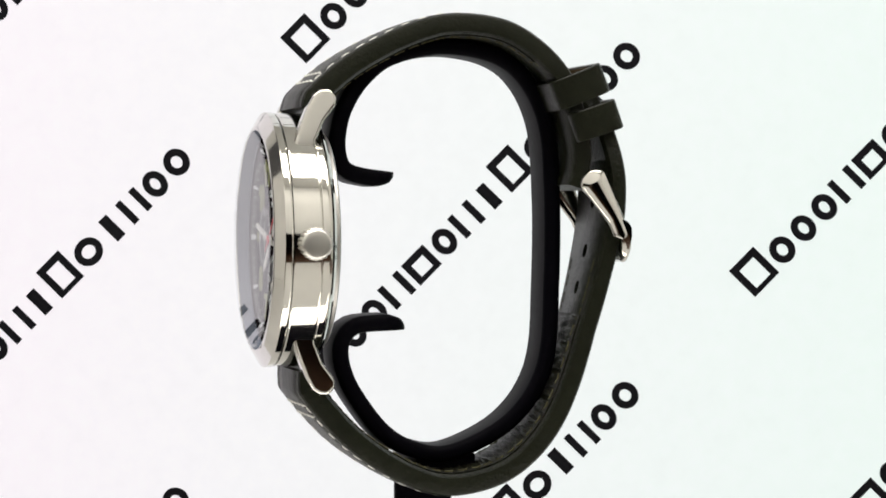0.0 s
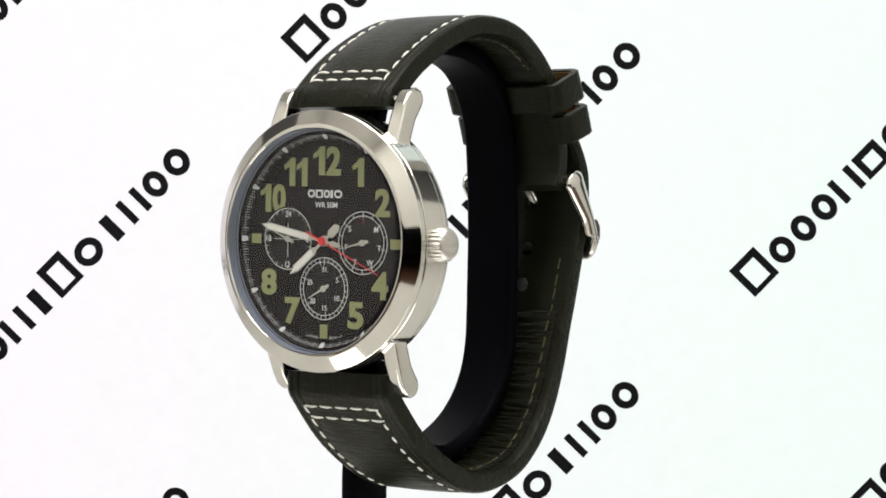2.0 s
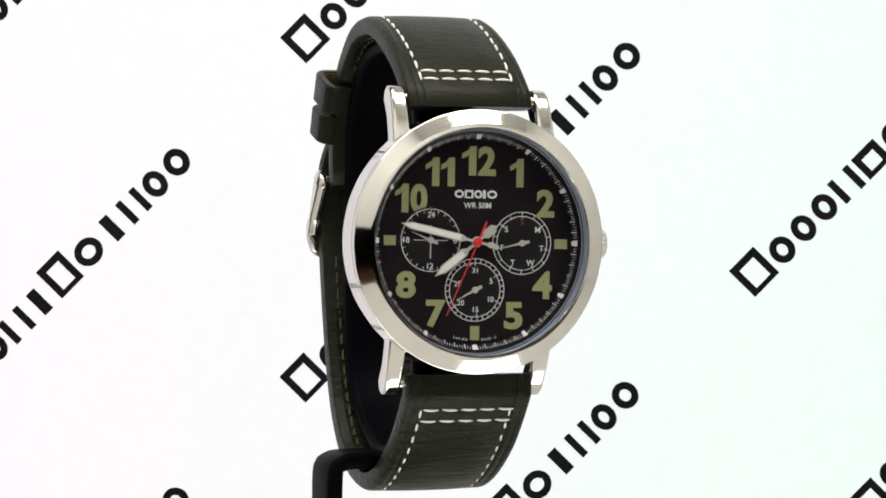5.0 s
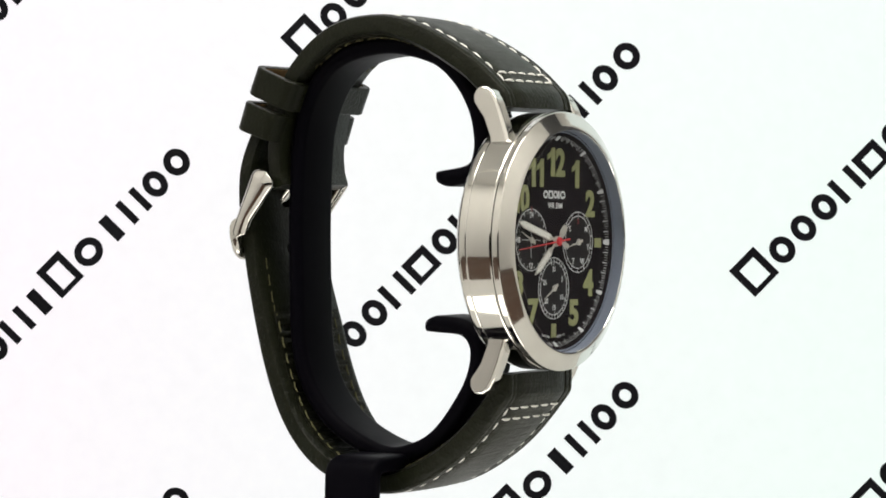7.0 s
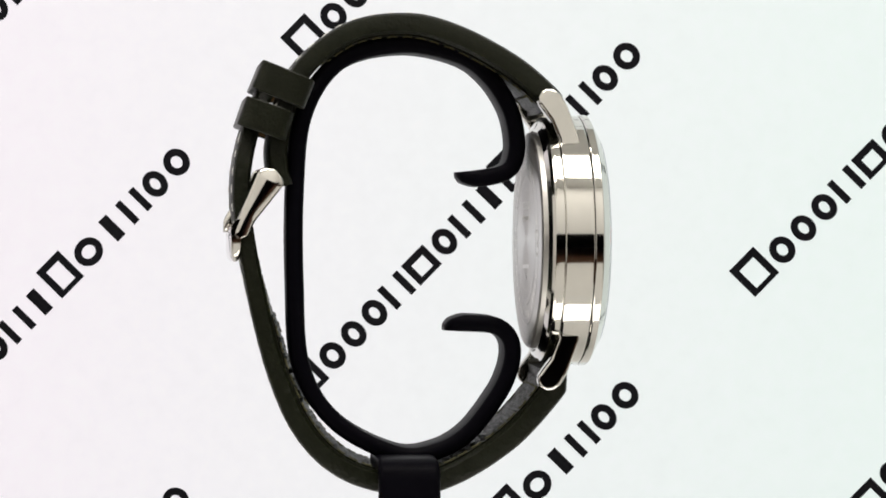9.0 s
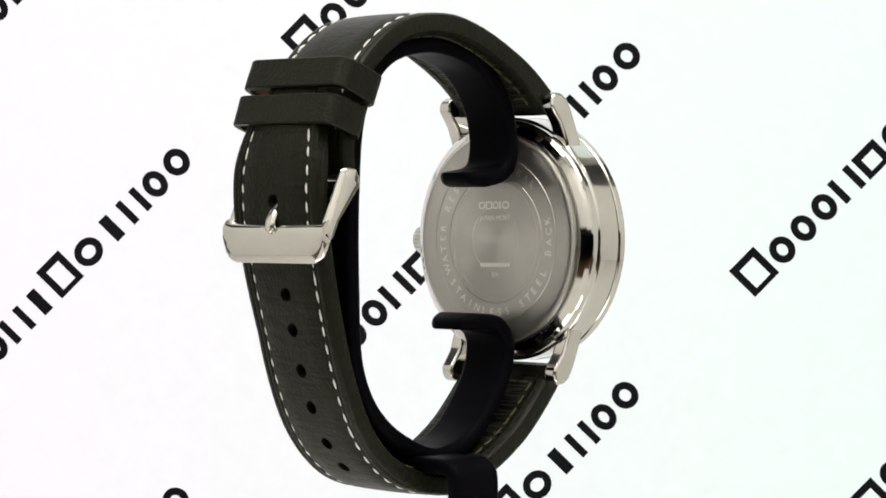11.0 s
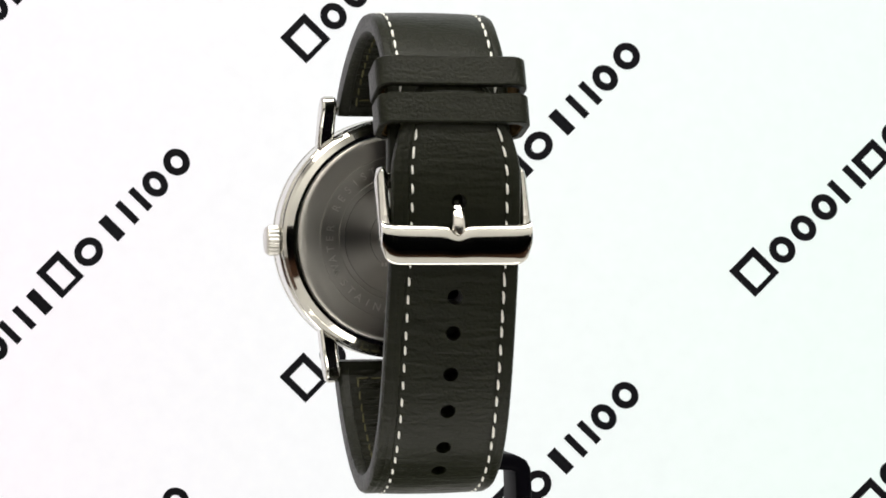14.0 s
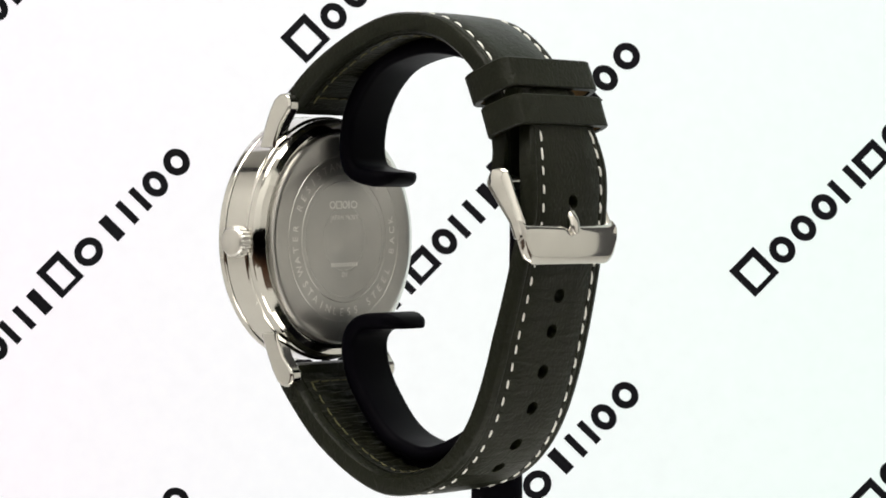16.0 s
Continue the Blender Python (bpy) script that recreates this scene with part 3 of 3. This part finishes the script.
        prism(bm, [(cx + q * s + e * c, cz + q * c - e * s) for q, e in ((-1.3, -0.22), (-1.3, 0.22), (0, 0.35), (0.8, 0.16), (3.6, 0.05), (3.6, -0.05), (0.8, -0.16), (0, -0.35))],
              on_dial, 26.22, 26.3)
        revolve(bm, [(0, -26.4), (0.5, -26.4), (0.55, -26.3), (0.5, -26.05)], 20, centre=(cx, cz))
        part("small_pointer", bm, M_SILVER, sub, smooth=False)


def pointer(name, outline, inlay, depth, mat, label, hub):
    """A pointer that stands upright on its arbor at (0, 0)."""
    bm = bmesh.new()
    place = lambda a, b, d: Vector((a * MM, -d * MM, b * MM))
    prism(bm, outline, place, 0, 0.1)
    ob = part(name, bm, mat, watch, label, smooth=False)
    if inlay:
        bm = bmesh.new()
        prism(bm, inlay, place, 0.11, 0.16)
        part("inlay", bm, M_HANDLE, ob, smooth=False)
    bm = bmesh.new()
    bmesh.ops.create_cone(bm, cap_ends=True, segments=24, radius1=hub * MM, radius2=hub * 0.9 * MM, depth=0.0003,
                          matrix=Matrix.Translation((0, -0.00008, 0)) @ Euler((radians(90), 0, 0)).to_matrix().to_4x4())
    part("hub", bm, mat, ob)
    return ob, depth


def build_pointers():
    hour = pointer("hour_pointer", [(-0.25, 0), (-0.25, 2.0), (-0.72, 2.8), (-0.72, 7.3), (0, 9.2), (0.72, 7.3), (0.72, 2.8), (0.25, 2.0), (0.25, 0),
                                    (0.25, -1.4), (0.75, -1.9), (0.75, -3.6), (0, -4.3), (-0.75, -3.6), (-0.75, -1.9), (-0.25, -1.4)],
                   [(-0.5, 3.0), (0.5, 3.0), (0.5, 7.2), (0, 8.6), (-0.5, 7.2)], -26.45, M_SILVER, "short steel pointer with white inlay", 0.9)
    minute = pointer("minute_pointer", [(-0.22, 0), (-0.22, 2.0), (-0.62, 2.8), (-0.62, 11.8), (0, 13.6), (0.62, 11.8), (0.62, 2.8), (0.22, 2.0), (0.22, 0),
                                        (0.2, -1.6), (0.5, -2.2), (0.35, -3.6), (0, -3.9), (-0.35, -3.6), (-0.5, -2.2), (-0.2, -1.6)],
                     [(-0.44, 3.0), (0.44, 3.0), (0.44, 11.7), (0, 13.0), (-0.44, 11.7)], -26.7, M_SILVER, "long steel pointer with white inlay", 0.8)
    second = pointer("second_pointer", [(-0.16, -3.6), (0.16, -3.6), (0.12, 0), (0.06, 13.2), (-0.06, 13.2), (-0.12, 0)], None, -26.95, M_RED,
                     "thin red seconds pointer", 0.75)
    return hour, minute, second


def across(y):
    """The strap runs a little aslant round the stand."""
    return 0.3 + 1.2 * (y + 22) / 54


def strap_section(w0, w1, t0, t1):
    def section(s):
        w, t = w0 + (w1 - w0) * min(1, s * 1.6), t0 + (t1 - t0) * s
        g = 7.95
        top = [(w / 2, -0.9), (w / 2 - 0.25, -0.35), (w / 2 - 0.8, -0.05), (w / 2 - 1.4, 0), (w / 2 - 1.7, -0.12), (w / 2 - 2.0, 0), (g + 0.2, -0.02), (g, -0.2), (g - 0.6, 0.05), (4, 0.16), (0, 0.2)]
        top += [(-u, v) for u, v in top[-2::-1]]
        top = [(u, v + 0.4) for u, v in top]
        return top + [(-w / 2 + 0.15, -t + 0.5), (-w / 2 + 0.9, -t), (w / 2 - 0.9, -t), (w / 2 - 0.15, -t + 0.5)]
    return section


def stitches(path, side, at, out, s0, s1, pitch=2.9, size=2.05, r=0.19):
    """A seam of separate slanting stitches along the strap at the given distance from its middle."""
    bm = bmesh.new()
    fr = frames_along(path, side)
    step = 0.5
    i = s0
    while i + size < s1:
        pts = []
        for k in range(5):
            q = min(len(fr) - 1, max(0, int(round((i + size * k / 4) / step))))
            p, nrm, _ = fr[q]
            lift = (out(fr[q][2]) if callable(out) else out) + 0.16 * math.sin(math.pi * k / 4)
            off = (at(fr[q][2]) if callable(at) else at) + 0.14 * (k / 4 - 0.5) + random.uniform(-0.03, 0.03)
            pts.append((Vector(((off + across(p.x)), p.x + nrm.x * lift, p.y + nrm.y * lift)), Vector((0, nrm.x, nrm.y))))
        rings = []
        for k, (c, nrm) in enumerate(pts):
            rr = r * (0.6 if k in (0, 4) else 1)
            rings.append([bm.verts.new((c + Vector((1, 0, 0)) * rr * 1.15 * math.cos(a) + nrm * rr * math.sin(a)) * MM) for a in [math.pi * m / 3 for m in range(6)]])
        for a, b in zip(rings, rings[1:]):
            for m in range(6):
                bm.faces.new((a[m], a[(m + 1) % 6], b[(m + 1) % 6], b[m]))
        bm.faces.new(rings[0][::-1]), bm.faces.new(rings[-1])
        i += pitch * random.uniform(0.97, 1.03)
    return bm


def cross_stitches(path, side, at_s, out, half=7.9, n=5, r=0.2):
    bm = bmesh.new()
    p, nrm, _ = frames_along(path, side)[int(round(at_s / 0.5))]
    nv, tv = Vector((0, nrm.x, nrm.y)), Vector((0, -nrm.y, nrm.x))
    pitch = 2 * half / n
    for k in range(n):
        rings = []
        for m in range(5):
            u = -half + pitch * (k + 0.1 + 0.8 * m / 4)
            c = Vector((u + across(p.x), p.x, p.y)) + nv * (out + 0.16 * math.sin(math.pi * m / 4)) + tv * 0.12 * (m / 4 - 0.5)
            rr = r * (0.6 if m in (0, 4) else 1)
            rings.append([bm.verts.new((c + tv * rr * 1.15 * math.cos(a) + nv * rr * math.sin(a)) * MM) for a in [math.pi * q / 3 for q in range(6)]])
        for a, b in zip(rings, rings[1:]):
            for q in range(6):
                bm.faces.new((a[q], a[(q + 1) % 6], b[(q + 1) % 6], b[q]))
        bm.faces.new(rings[0][::-1]), bm.faces.new(rings[-1])
    return bm


def run_length(path, test):
    """How far along the path the first point lies that passes the test."""
    return next(i for i, p in enumerate(path) if test(p)) * 0.5


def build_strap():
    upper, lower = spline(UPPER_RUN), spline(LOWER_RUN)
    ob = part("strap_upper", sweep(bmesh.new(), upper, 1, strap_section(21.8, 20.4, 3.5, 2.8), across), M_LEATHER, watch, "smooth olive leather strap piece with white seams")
    first = ob
    seam = run_length(upper, lambda p: p.y > 19.9)
    for at in (-7.95, 7.95):
        part("seam", stitches(upper, 1, at, 0.24, seam, len(upper) * 0.5 - 8), M_THREAD, ob, "white thread", kind="stuff")
        part("inner_seam", stitches(upper, 1, at, lambda s: -3.55 + 0.7 * s - (0.42 if s < 0.65 else 0.0), seam, len(upper) * 0.5 - 24, r=0.17), M_DULL_THREAD, ob, kind="stuff")
    for k in (0, 1):
        part("seam", cross_stitches(upper, 1, seam + 1.9 * k, 0.48), M_THREAD, ob, "white thread", kind="stuff")

    def taper(s):
        return 1 - 0.55 * max(0.0, (s - 0.86) / 0.14) ** 1.6

    def tail_section(s):
        base = strap_section(21.8, 21.2, 3.5, 2.5)(s)
        return [(u * taper(s), v) for u, v in base]
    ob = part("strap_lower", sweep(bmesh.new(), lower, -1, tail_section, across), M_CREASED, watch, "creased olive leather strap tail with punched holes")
    for run, side, t1 in ((upper, 1, 2.8), (lower, -1, 2.5)):
        half = run[4:int(len(run) * 0.66)]
        fine = []
        for a, b in zip(half, half[1:]):
            fine += [a, a + (b - a) / 2]
        deep = 0.08 if side > 0 else 0.55

        def lining(s, deep=deep, t1=t1, count=len(fine)):
            base, row = -3.5 + (3.5 - t1) * s * 0.66, s * (count - 1)
            low = [(8.9 - 17.8 * k / 14, base - 0.28 + (1 - (k / 7 - 1) ** 4) * deep * noise.noise(Vector((k * 0.35, row * 0.55, t1)))) for k in range(15)]
            return [(-8.9, base + 0.1), (8.9, base + 0.1)] + low
        bm = sweep(bmesh.new(), fine, side, lining, across)
        part("inner_seam", cross_stitches(run, side, run_length(run, lambda p: abs(p.y + 6.2) > 27.0), -3.98, 7.9, 6, 0.17), M_DULL_THREAD, ob if side < 0 else first, kind="stuff")
        part("lining", bm, M_LINING, ob if side < 0 else first, "dark pleated leather lining")
    # punched holes
    fr = frames_along(lower, -1)
    cut = bmesh.new()
    for z in (0.1, -8.6, -14.75, -21.0, -27.5, -33.7, -39.7, -43.9):
        p, nrm, _ = min((f for f in fr if f[0].x > 5), key=lambda f: abs(f[0].y - z))
        q = Vector((0, nrm.x, nrm.y)).to_track_quat("Z", "X").to_matrix().to_4x4()
        bmesh.ops.create_cone(cut, cap_ends=True, segments=20, radius1=0.00125, radius2=0.00125, depth=0.007,
                              matrix=Matrix.Translation(Vector((across(p.x) - 0.2, p.x, p.y)) * MM) @ q)
    me = bpy.data.meshes.new("cut")
    cut.to_mesh(me)
    cut.free()
    tool = new("cut", me)
    mod = ob.modifiers.new("holes", "BOOLEAN")
    mod.object, mod.operation, mod.solver = tool, "DIFFERENCE", "EXACT"
    done = bpy.data.meshes.new_from_object(ob.evaluated_get(bpy.context.evaluated_depsgraph_get()))
    ob.modifiers.clear()
    ob.data = done
    bpy.data.objects.remove(tool)
    seam = run_length(lower, lambda p: p.y < -33.2)
    for at in (-8.2, 7.4):
        part("seam", stitches(lower, -1, lambda s, at=at: at * taper(s), 0.22, seam, len(lower) * 0.5 - 6.5, pitch=2.95), M_THREAD, ob, "white thread", kind="stuff")
        part("inner_seam", stitches(lower, -1, at, lambda s: -3.55 + 1.0 * s - (0.42 if s < 0.65 else 0.0), seam, len(lower) * 0.5 - 30, r=0.17), M_DULL_THREAD, ob, kind="stuff")
    for k in (0, 1):
        part("seam", cross_stitches(lower, -1, seam + 2.5 * k, 0.48, 8.2), M_THREAD, ob, "white thread", kind="stuff")


def keeper(cy, cz, lift, deep):
    """A loop of leather round both layers of the strap."""
    bm = bmesh.new()
    m = pose(across(cy) * MM, cy * MM, cz * MM, lift)
    outer = [(u, v + deep / 2) for u, v in rounded(25.0, deep, 2.4, 6)]
    inner = [(u, v + deep / 2 - 1.1) for u, v in rounded(22.8, deep - 2.2, 1.6, 6)]
    prof = [(-2.55, 0.15), (-2.35, 0.0), (2.35, 0.0), (2.55, 0.15)]
    n, rings = len(outer), []
    for h, inset in prof:
        rings.append([bm.verts.new(m @ (Vector((u - math.copysign(inset, u), v - math.copysign(inset, v), h)) * MM)) for u, v in outer])
    for h in (2.55, -2.55):
        rings.append([bm.verts.new(m @ (Vector((u, v, h)) * MM)) for u, v in inner])
    for a, b in zip(rings, rings[1:] + rings[:1]):
        for k in range(n):
            bm.faces.new((a[k], a[(k + 1) % n], b[(k + 1) % n], b[k]))
    loop = part("keeper", bm, M_LEATHER, watch, "olive leather strap loop")
    bm, rings = bmesh.new(), []
    for h, inset in ((2.3, 0.04), (2.3, 0.3), (-2.3, 0.3), (-2.3, 0.04)):
        rings.append([bm.verts.new(m @ (Vector((u - math.copysign(inset, u), v - math.copysign(inset, v), h)) * MM)) for u, v in inner])
    for a, b in zip(rings, rings[1:] + rings[:1]):
        for k in range(n):
            bm.faces.new((a[k], a[(k + 1) % n], b[(k + 1) % n], b[k]))
    part("backing", bm, M_RAW, loop, "tan raw leather backing")
    return loop


def build_buckle():
    buckle = tagged(new("buckle"), "polished steel pin buckle")
    buckle.parent = watch
    run = spline([(25.8, 5.5), (26.9, 3.7), (28.5, 1.0), (30.4, -2.2), (31.5, -4.7), (31.75, -5.9)], 0.15)
    # two curved side pieces
    for sx in (-1, 1):
        def section(s):
            tip, end = 0.14, 0.94
            w = 4.9 - 2.0 * min(1, max(0, s - 0.12) / 0.6)
            if s < tip:
                w *= math.sqrt(max(0.03, 1 - ((tip - s) / tip) ** 2))
            elif s > end:
                w *= math.sqrt(max(0.1, 1 - ((s - end) / (1 - end)) ** 2))
            thick = 1.05 * min(1.0, 0.55 + 3 * s)
            return [(sx * 11.5 + thick * math.cos(math.pi * k / 18), w / 2 * math.sin(math.pi * k / 18)) for k in range(36)]
        part("side_piece", sweep(bmesh.new(), run, 1, section, across), M_STEEL, buckle)
    # broad bowed plate across the tail
    bm, n, rings = bmesh.new(), 40, []
    for k in range(n + 1):
        f = 2 * k / n - 1
        x = 12.35 * f
        inside = max(0.0, abs(x) - 9.35)
        drop = 3.0 - math.sqrt(max(0.0, 9.0 - inside * inside))
        rise = 0.35 * math.cos(min(1, abs(f) / 0.16) * math.pi / 2) if abs(f) < 0.16 else 0.0
        z0, z1 = -9.9 + drop, -3.5 - rise * 2.2 + 0.35 * abs(f) + 0.5 * max(0.0, (abs(f) - 0.84) / 0.16) ** 2
        ring = []
        for a in range(28):
            w = 2 * math.pi * a / 28
            e = math.copysign(abs(math.cos(w)) ** 0.7, math.cos(w))
            zz = (z0 + z1) / 2 + (z1 - z0) / 2 * e
            yy = 32.75 + 0.95 * math.copysign(abs(math.sin(w)) ** (0.6 if e > 0 else 0.9), math.sin(w)) - 0.45 * f * f - 0.5 * max(0.0, zz + 4.0)
            ring.append(bm.verts.new(((x + across(33)) * MM, yy * MM, zz * MM)))
        rings.append(ring)
    for a, b in zip(rings, rings[1:]):
        for k in range(28):
            bm.faces.new((a[k], a[(k + 1) % 28], b[(k + 1) % 28], b[k]))
    bm.faces.new(rings[0]), bm.faces.new(rings[-1][::-1])
    part("plate", bm, M_STEEL, buckle)
    def tip(s):
        k = math.sqrt(max(0.04, 1 - (max(0.0, s - 0.88) / 0.12) ** 2))
        return [(u * k - 0.1, v * k + 0.8) for u, v in rounded(2.2, 1.6, 0.75, 5)]
    bm = sweep(bmesh.new(), spline([(26.0, 4.2), (28.5, 3.0), (30.6, 0.9), (32.2, -1.2), (33.3, -3.0), (33.4, -5.0)], 0.25), 1, tip, across)
    part("pin", bm, M_STEEL_SOFT, buckle)
    bm = bmesh.new()
    bmesh.ops.create_cone(bm, cap_ends=True, segments=16, radius1=0.0008, radius2=0.0008, depth=0.0236,
                          matrix=Matrix.Translation((across(26) * MM, 0.026, 0.0043)) @ Euler((0, radians(90), 0)).to_matrix().to_4x4())
    part("hinge_bar", bm, M_STEEL_SOFT, buckle)


build_case()
build_dial()
HOUR, MINUTE, SECOND = build_pointers()
build_strap()
keeper(24.5, 19.9, 22, 9.6)
keeper(27.4, 14.2, 19, 8.6)
build_buckle()


def twist():
    """The closed strap sits a few degrees askew at the back."""
    for ob in watch.children_recursive:
        top = ob if ob.parent == watch else ob.parent
        if ob.type == "MESH" and top.name.split(".")[0] in ("strap_upper", "strap_lower"):
            for v in ob.data.vertices:
                ramp = min(1.0, max(0.0, v.co.y / 0.018)) * min(1.0, max(0.0, (-0.002 - v.co.z) / 0.02))
                v.co.y -= 0.075 * (v.co.x + 0.009) * ramp


twist()


# ---- what moves ----
TURN = [(0.0, -76.8), (1.0, -57.0), (2.0, -38.0), (3.0, -18.9), (4.0, 0.6), (5.2, 23.5), (6.5, 48.2), (8.0, 76.8), (9.2, 99.9),
        (10.2, 119.2), (11.3, 140.6), (13.0, 172.9), (14.5, 202.5), (16.0, 230.5)]


def motions():
    turning = [(t, pose(0, 0, 0, 0, 0, a)) for t, a in TURN]
    walk(watch, turning)
    walk(stand, turning)
    def dial_pose(depth, angle):
        return pose(XC * MM, depth * MM, ZC * MM, 0, 0, 0.4) @ pose(0, 0, 0, 0, angle + 1.0, 0)
    walk(SECOND[0], [(t, dial_pose(SECOND[1], 173.5 + 30.0 * (t - 4.0))) for t in range(17)])
    walk(MINUTE[0], [(t, dial_pose(MINUTE[1], 281.8 + 0.5 * (t - 4.0))) for t in range(0, 17, 4)])
    walk(HOUR[0], [(t, dial_pose(HOUR[1], 231.5 + 0.042 * (t - 4.0))) for t in (0, 8, 16)])


motions()
